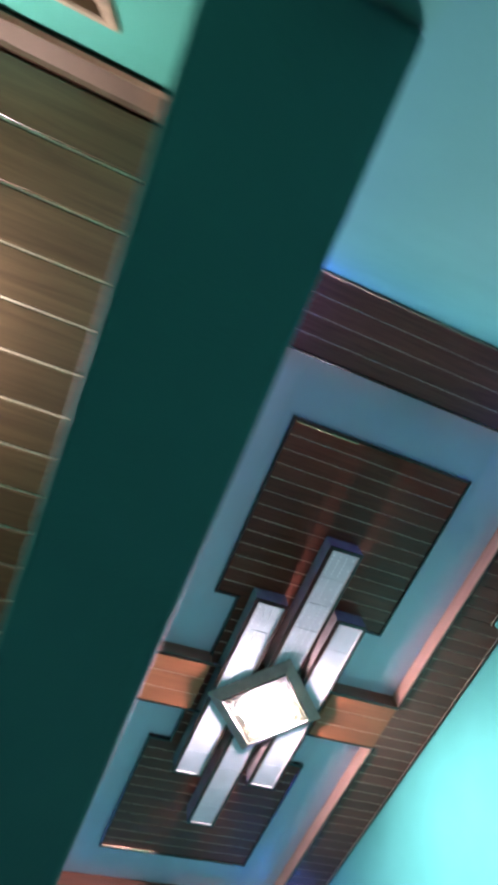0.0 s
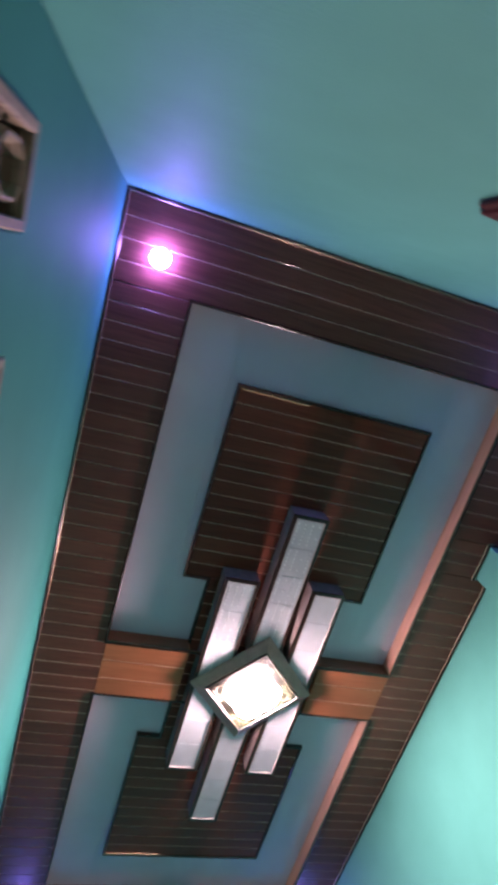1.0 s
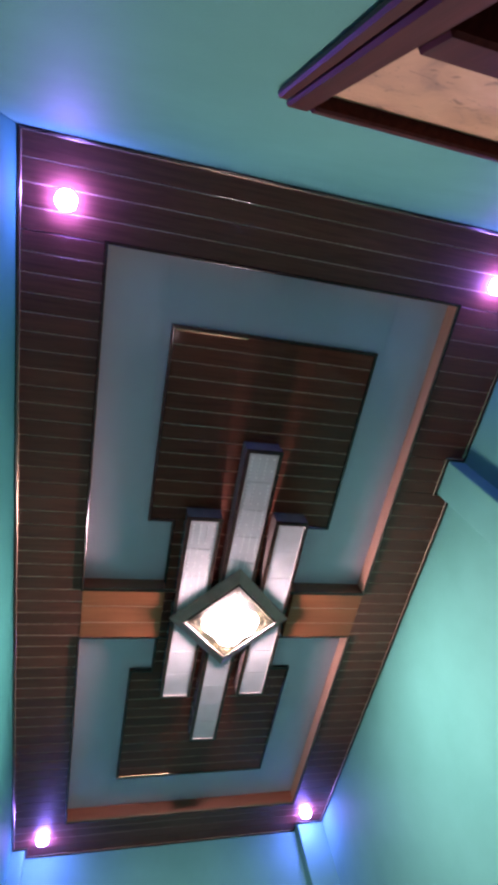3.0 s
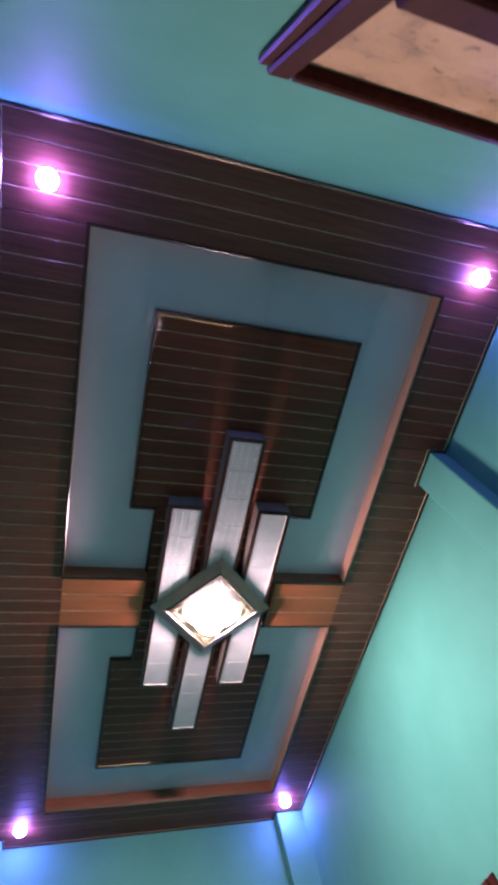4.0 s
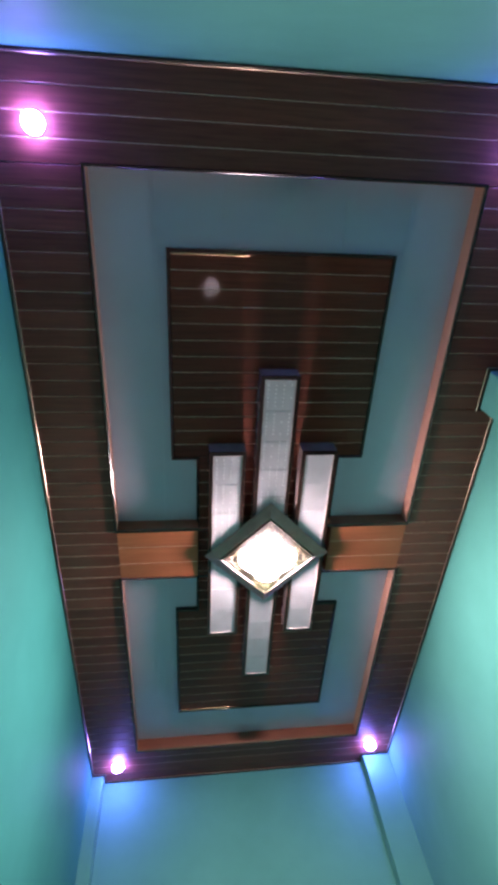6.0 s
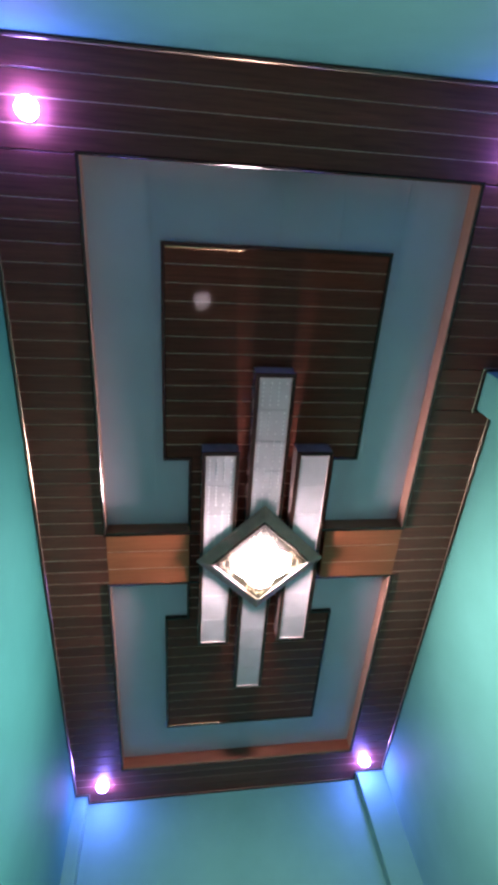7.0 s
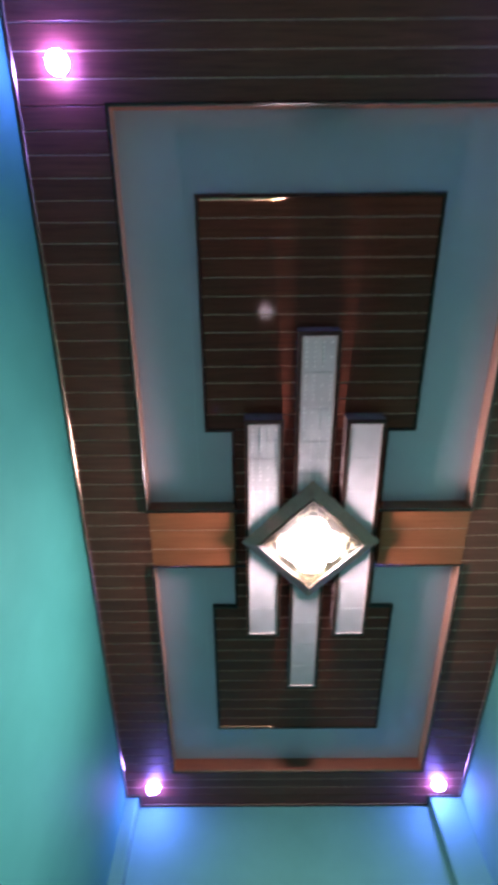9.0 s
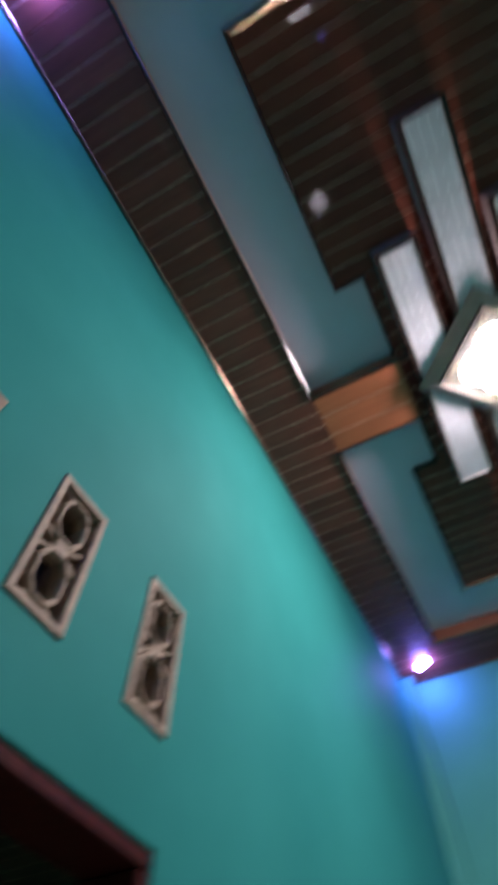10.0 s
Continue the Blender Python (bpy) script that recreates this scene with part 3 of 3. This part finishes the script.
# ---- jali vents ----
def jali():
    """A cast cement vent: frame, two linked six-sided loops, a boss between them and struts to the corners."""
    t = thing("jali_vent", (0, 0, 0), "cream cement jali vent with two linked loops, set in the wall", "vent", "jali vents")
    w, h, dpt = JALI_W, JALI_H, 0.05
    f = 0.016

    def loop(bm, pts, wid, d0, d1, closed=True):
        # ring of bars in the y-z plane, between depths d0 and d1 on x
        n = len(pts)
        rings = []
        for i in range(n):
            p = Vector(pts[i])
            a = Vector(pts[i - 1]) if i or closed else None
            b = Vector(pts[(i + 1) % n]) if i < n - 1 or closed else None
            u = (p - a).normalized() if a is not None else (b - p).normalized()
            v = (b - p).normalized() if b is not None else u
            m = Vector((-u.y, u.x)) + Vector((-v.y, v.x))
            m.normalize()
            m /= max(0.4, m.dot(Vector((-u.y, u.x))))
            c = wid * 0.3
            rings.append([bm.verts.new(q) for q in ((d0, *(p + m * wid)), (d1 - c, *(p + m * wid)), (d1, *(p + m * (wid - c))), (d1, *(p - m * (wid - c))), (d1 - c, *(p - m * wid)), (d0, *(p - m * wid)))])
        for i in range(n if closed else n - 1):
            r, s = rings[i], rings[(i + 1) % n]
            for j in range(6):
                bm.faces.new((r[j], r[(j + 1) % 6], s[(j + 1) % 6], s[j]))

    bm = bmesh.new()
    k = f / 2
    loop(bm, [(k, k), (w - k, k), (w - k, h - k), (k, h - k)], f / 2 + 0.0015, -0.134, 0.006)
    part("frame", bm, CEMENT, t)
    # near-black sheet added so that the vent holes stay dark
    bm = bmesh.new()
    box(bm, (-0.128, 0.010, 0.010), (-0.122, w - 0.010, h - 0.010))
    part("backing", bm, HOLE_DARK, t, "near-black sheet added to darken the holes")
    for s in (0, 1):
        cz = h * (0.275 if s == 0 else 0.725)
        bm = bmesh.new()
        a, b = w * 0.25, h * 0.17
        pts = [(w / 2 - a * 0.5, cz - b), (w / 2 + a * 0.5, cz - b), (w / 2 + a, cz - b * 0.5), (w / 2 + a, cz + b * 0.5), (w / 2 + a * 0.5, cz + b), (w / 2 - a * 0.5, cz + b), (w / 2 - a, cz + b * 0.5), (w / 2 - a, cz - b * 0.5)]
        loop(bm, pts, 0.0072, -dpt * 0.7, -0.007)
        loop(bm, pts, 0.0032, -dpt * 0.5, 0.0)
        part("loop", bm, CEMENT, t)
        for sx in (-1, 1):
            bm = bmesh.new()
            zz = cz + (b if s else -b)
            loop(bm, [(w / 2 + sx * a * 0.5, zz), (w / 2 + sx * (w / 2 - f), zz + (0.02 if s else -0.02))], 0.005, -dpt * 0.8, -0.008, False)
            part("strut", bm, CEMENT, t)
            bm = bmesh.new()
            loop(bm, [(w / 2 + sx * a * 0.5, h / 2 + (0.012 if s else -0.012)), (w / 2 + sx * (w / 2 - f), h / 2 + (0.03 if s else -0.03))], 0.005, -dpt * 0.8, -0.008, False)
            part("strut", bm, CEMENT, t)
    bm = bmesh.new()
    box(bm, (-dpt * 0.8, w / 2 - 0.024, h / 2 - 0.03), (-0.003, w / 2 + 0.024, h / 2 + 0.03), 0, 0.008)
    part("boss", bm, CEMENT, t)
    return t


vent = jali()
vent.location = (LEFT, JALI_Y[0], JALI_Z)
for y in JALI_Y[1:]:
    copy_thing(vent, pose(LEFT, y, JALI_Z))
copy_thing(vent, pose(SIDE_JALI[0] + JALI_W, NEAR - BACK, SIDE_JALI[1], 0, 0, 90))


# ---- door with a transom in the near wall ----
def door():
    t = thing("door", (DX0, NEAR, 0), "maroon wooden door with a tan marbled transom board", "door")
    x0, x1, zt = DX0 - 0.008, DX1 + 0.008, DTOP + 0.008
    f0, f1 = NEAR - 0.10, NEAR + 0.018
    w, v = 0.036, 0.046

    def bar(name, lo, hi, mat=DOORWOOD, bev=0.005, label=""):
        bm = bmesh.new()
        box(bm, [a - b for a, b in zip(lo, t.location)], [a - b for a, b in zip(hi, t.location)], 0, bev)
        return part(name, bm, mat, t, label)

    bar("jamb", (x0, f0, 0), (x0 + v, f1, zt))
    bar("jamb", (x1 - v, f0, 0), (x1, f1, zt))
    bar("head", (x0 + v, f0, zt - w), (x1 - v, f1, zt))
    bar("transom_bar", (x0 + v, f0, 2.235), (x1 - v, f1 + 0.002, 2.312))
    bar("architrave", (x0 - 0.024, NEAR - 0.001, 0), (x0 - 0.002, NEAR + 0.014, zt - 0.03), bev=0.004)
    bar("architrave", (x1 + 0.002, NEAR - 0.001, 0), (x1 + 0.024, NEAR + 0.014, zt - 0.03), bev=0.004)
    bar("transom_board", (x0 + v, NEAR - 0.020, 2.312), (x1 - v, NEAR - 0.008, zt - w), MARBLED, 0.0, "tan marbled board")
    leaf = bar("leaf", (x0 + v + 0.003, NEAR - 0.085, 0.01), (x1 - v - 0.003, NEAR - 0.048, 2.230))
    for a in (0.14, 0.80, 1.46):
        bm = bmesh.new()
        lo = (x0 + w + 0.13, NEAR - 0.049, a)
        hi = (x1 - w - 0.13, NEAR - 0.040, a + 0.52)
        box(bm, [p - q for p, q in zip(lo, t.location)], [p - q for p, q in zip(hi, t.location)], 0, 0.008)
        part("panel", bm, DOORWOOD, leaf)


door()


def side_door():
    """A door in the side wall: frame, transom bar, dark transom board and a panelled leaf."""
    t = thing("door", (right(EY0), EY0, 0), "dark maroon wooden door set in the side wall", "door")

    def bar(name, lo, hi, bev=0.005, parent=t):
        bm = bmesh.new()
        box(bm, lo, hi, 0, bev)
        return part(name, bm, DOORWOOD, parent)

    w = EY1 - EY0
    bar("jamb", (-0.018, -0.008, 0), (0.10, 0.05, ETOP + 0.008))
    bar("jamb", (-0.032, w - 0.05, 0), (0.10, w + 0.008, ETOP + 0.008))
    bar("head", (-0.030, 0.05, ETOP - 0.04), (0.10, w - 0.05, ETOP + 0.008))
    bar("transom_bar", (-0.028, 0.05, 2.165), (0.10, w - 0.05, 2.235))
    bar("transom_board", (0.02, 0.05, 2.235), (0.034, w - 0.05, ETOP - 0.04), 0.0)
    leaf = bar("leaf", (0.04, 0.053, 0.01), (0.078, w - 0.053, 2.160))
    for z in (0.14, 0.80, 1.46):
        bar("panel", (0.032, 0.17, z), (0.041, w - 0.17, z + 0.52), 0.008, leaf)


side_door()


# ---- warm lamp of the next room ----
def side_lamp():
    t = thing("round_lamp", (-0.66, 0.46, LOW), "lit warm round ceiling lamp in a chrome ring", "ceiling lamp")
    bm = bmesh.new()
    lathe(bm, [(0.098, 0.002), (0.104, -0.006), (0.100, -0.016), (0.090, -0.018), (0.090, 0.002)])
    part("ring", bm, CHROME, t, "chrome ring", True)
    bm = bmesh.new()
    r = lathe(bm, [(0.089, -0.004), (0.092, -0.030), (0.084, -0.058), (0.06, -0.078), (0.02, -0.086)])
    bm.faces.new(r[-1])
    part("diffuser", bm, WARM, t, "glowing warm diffuser", True)


side_lamp()
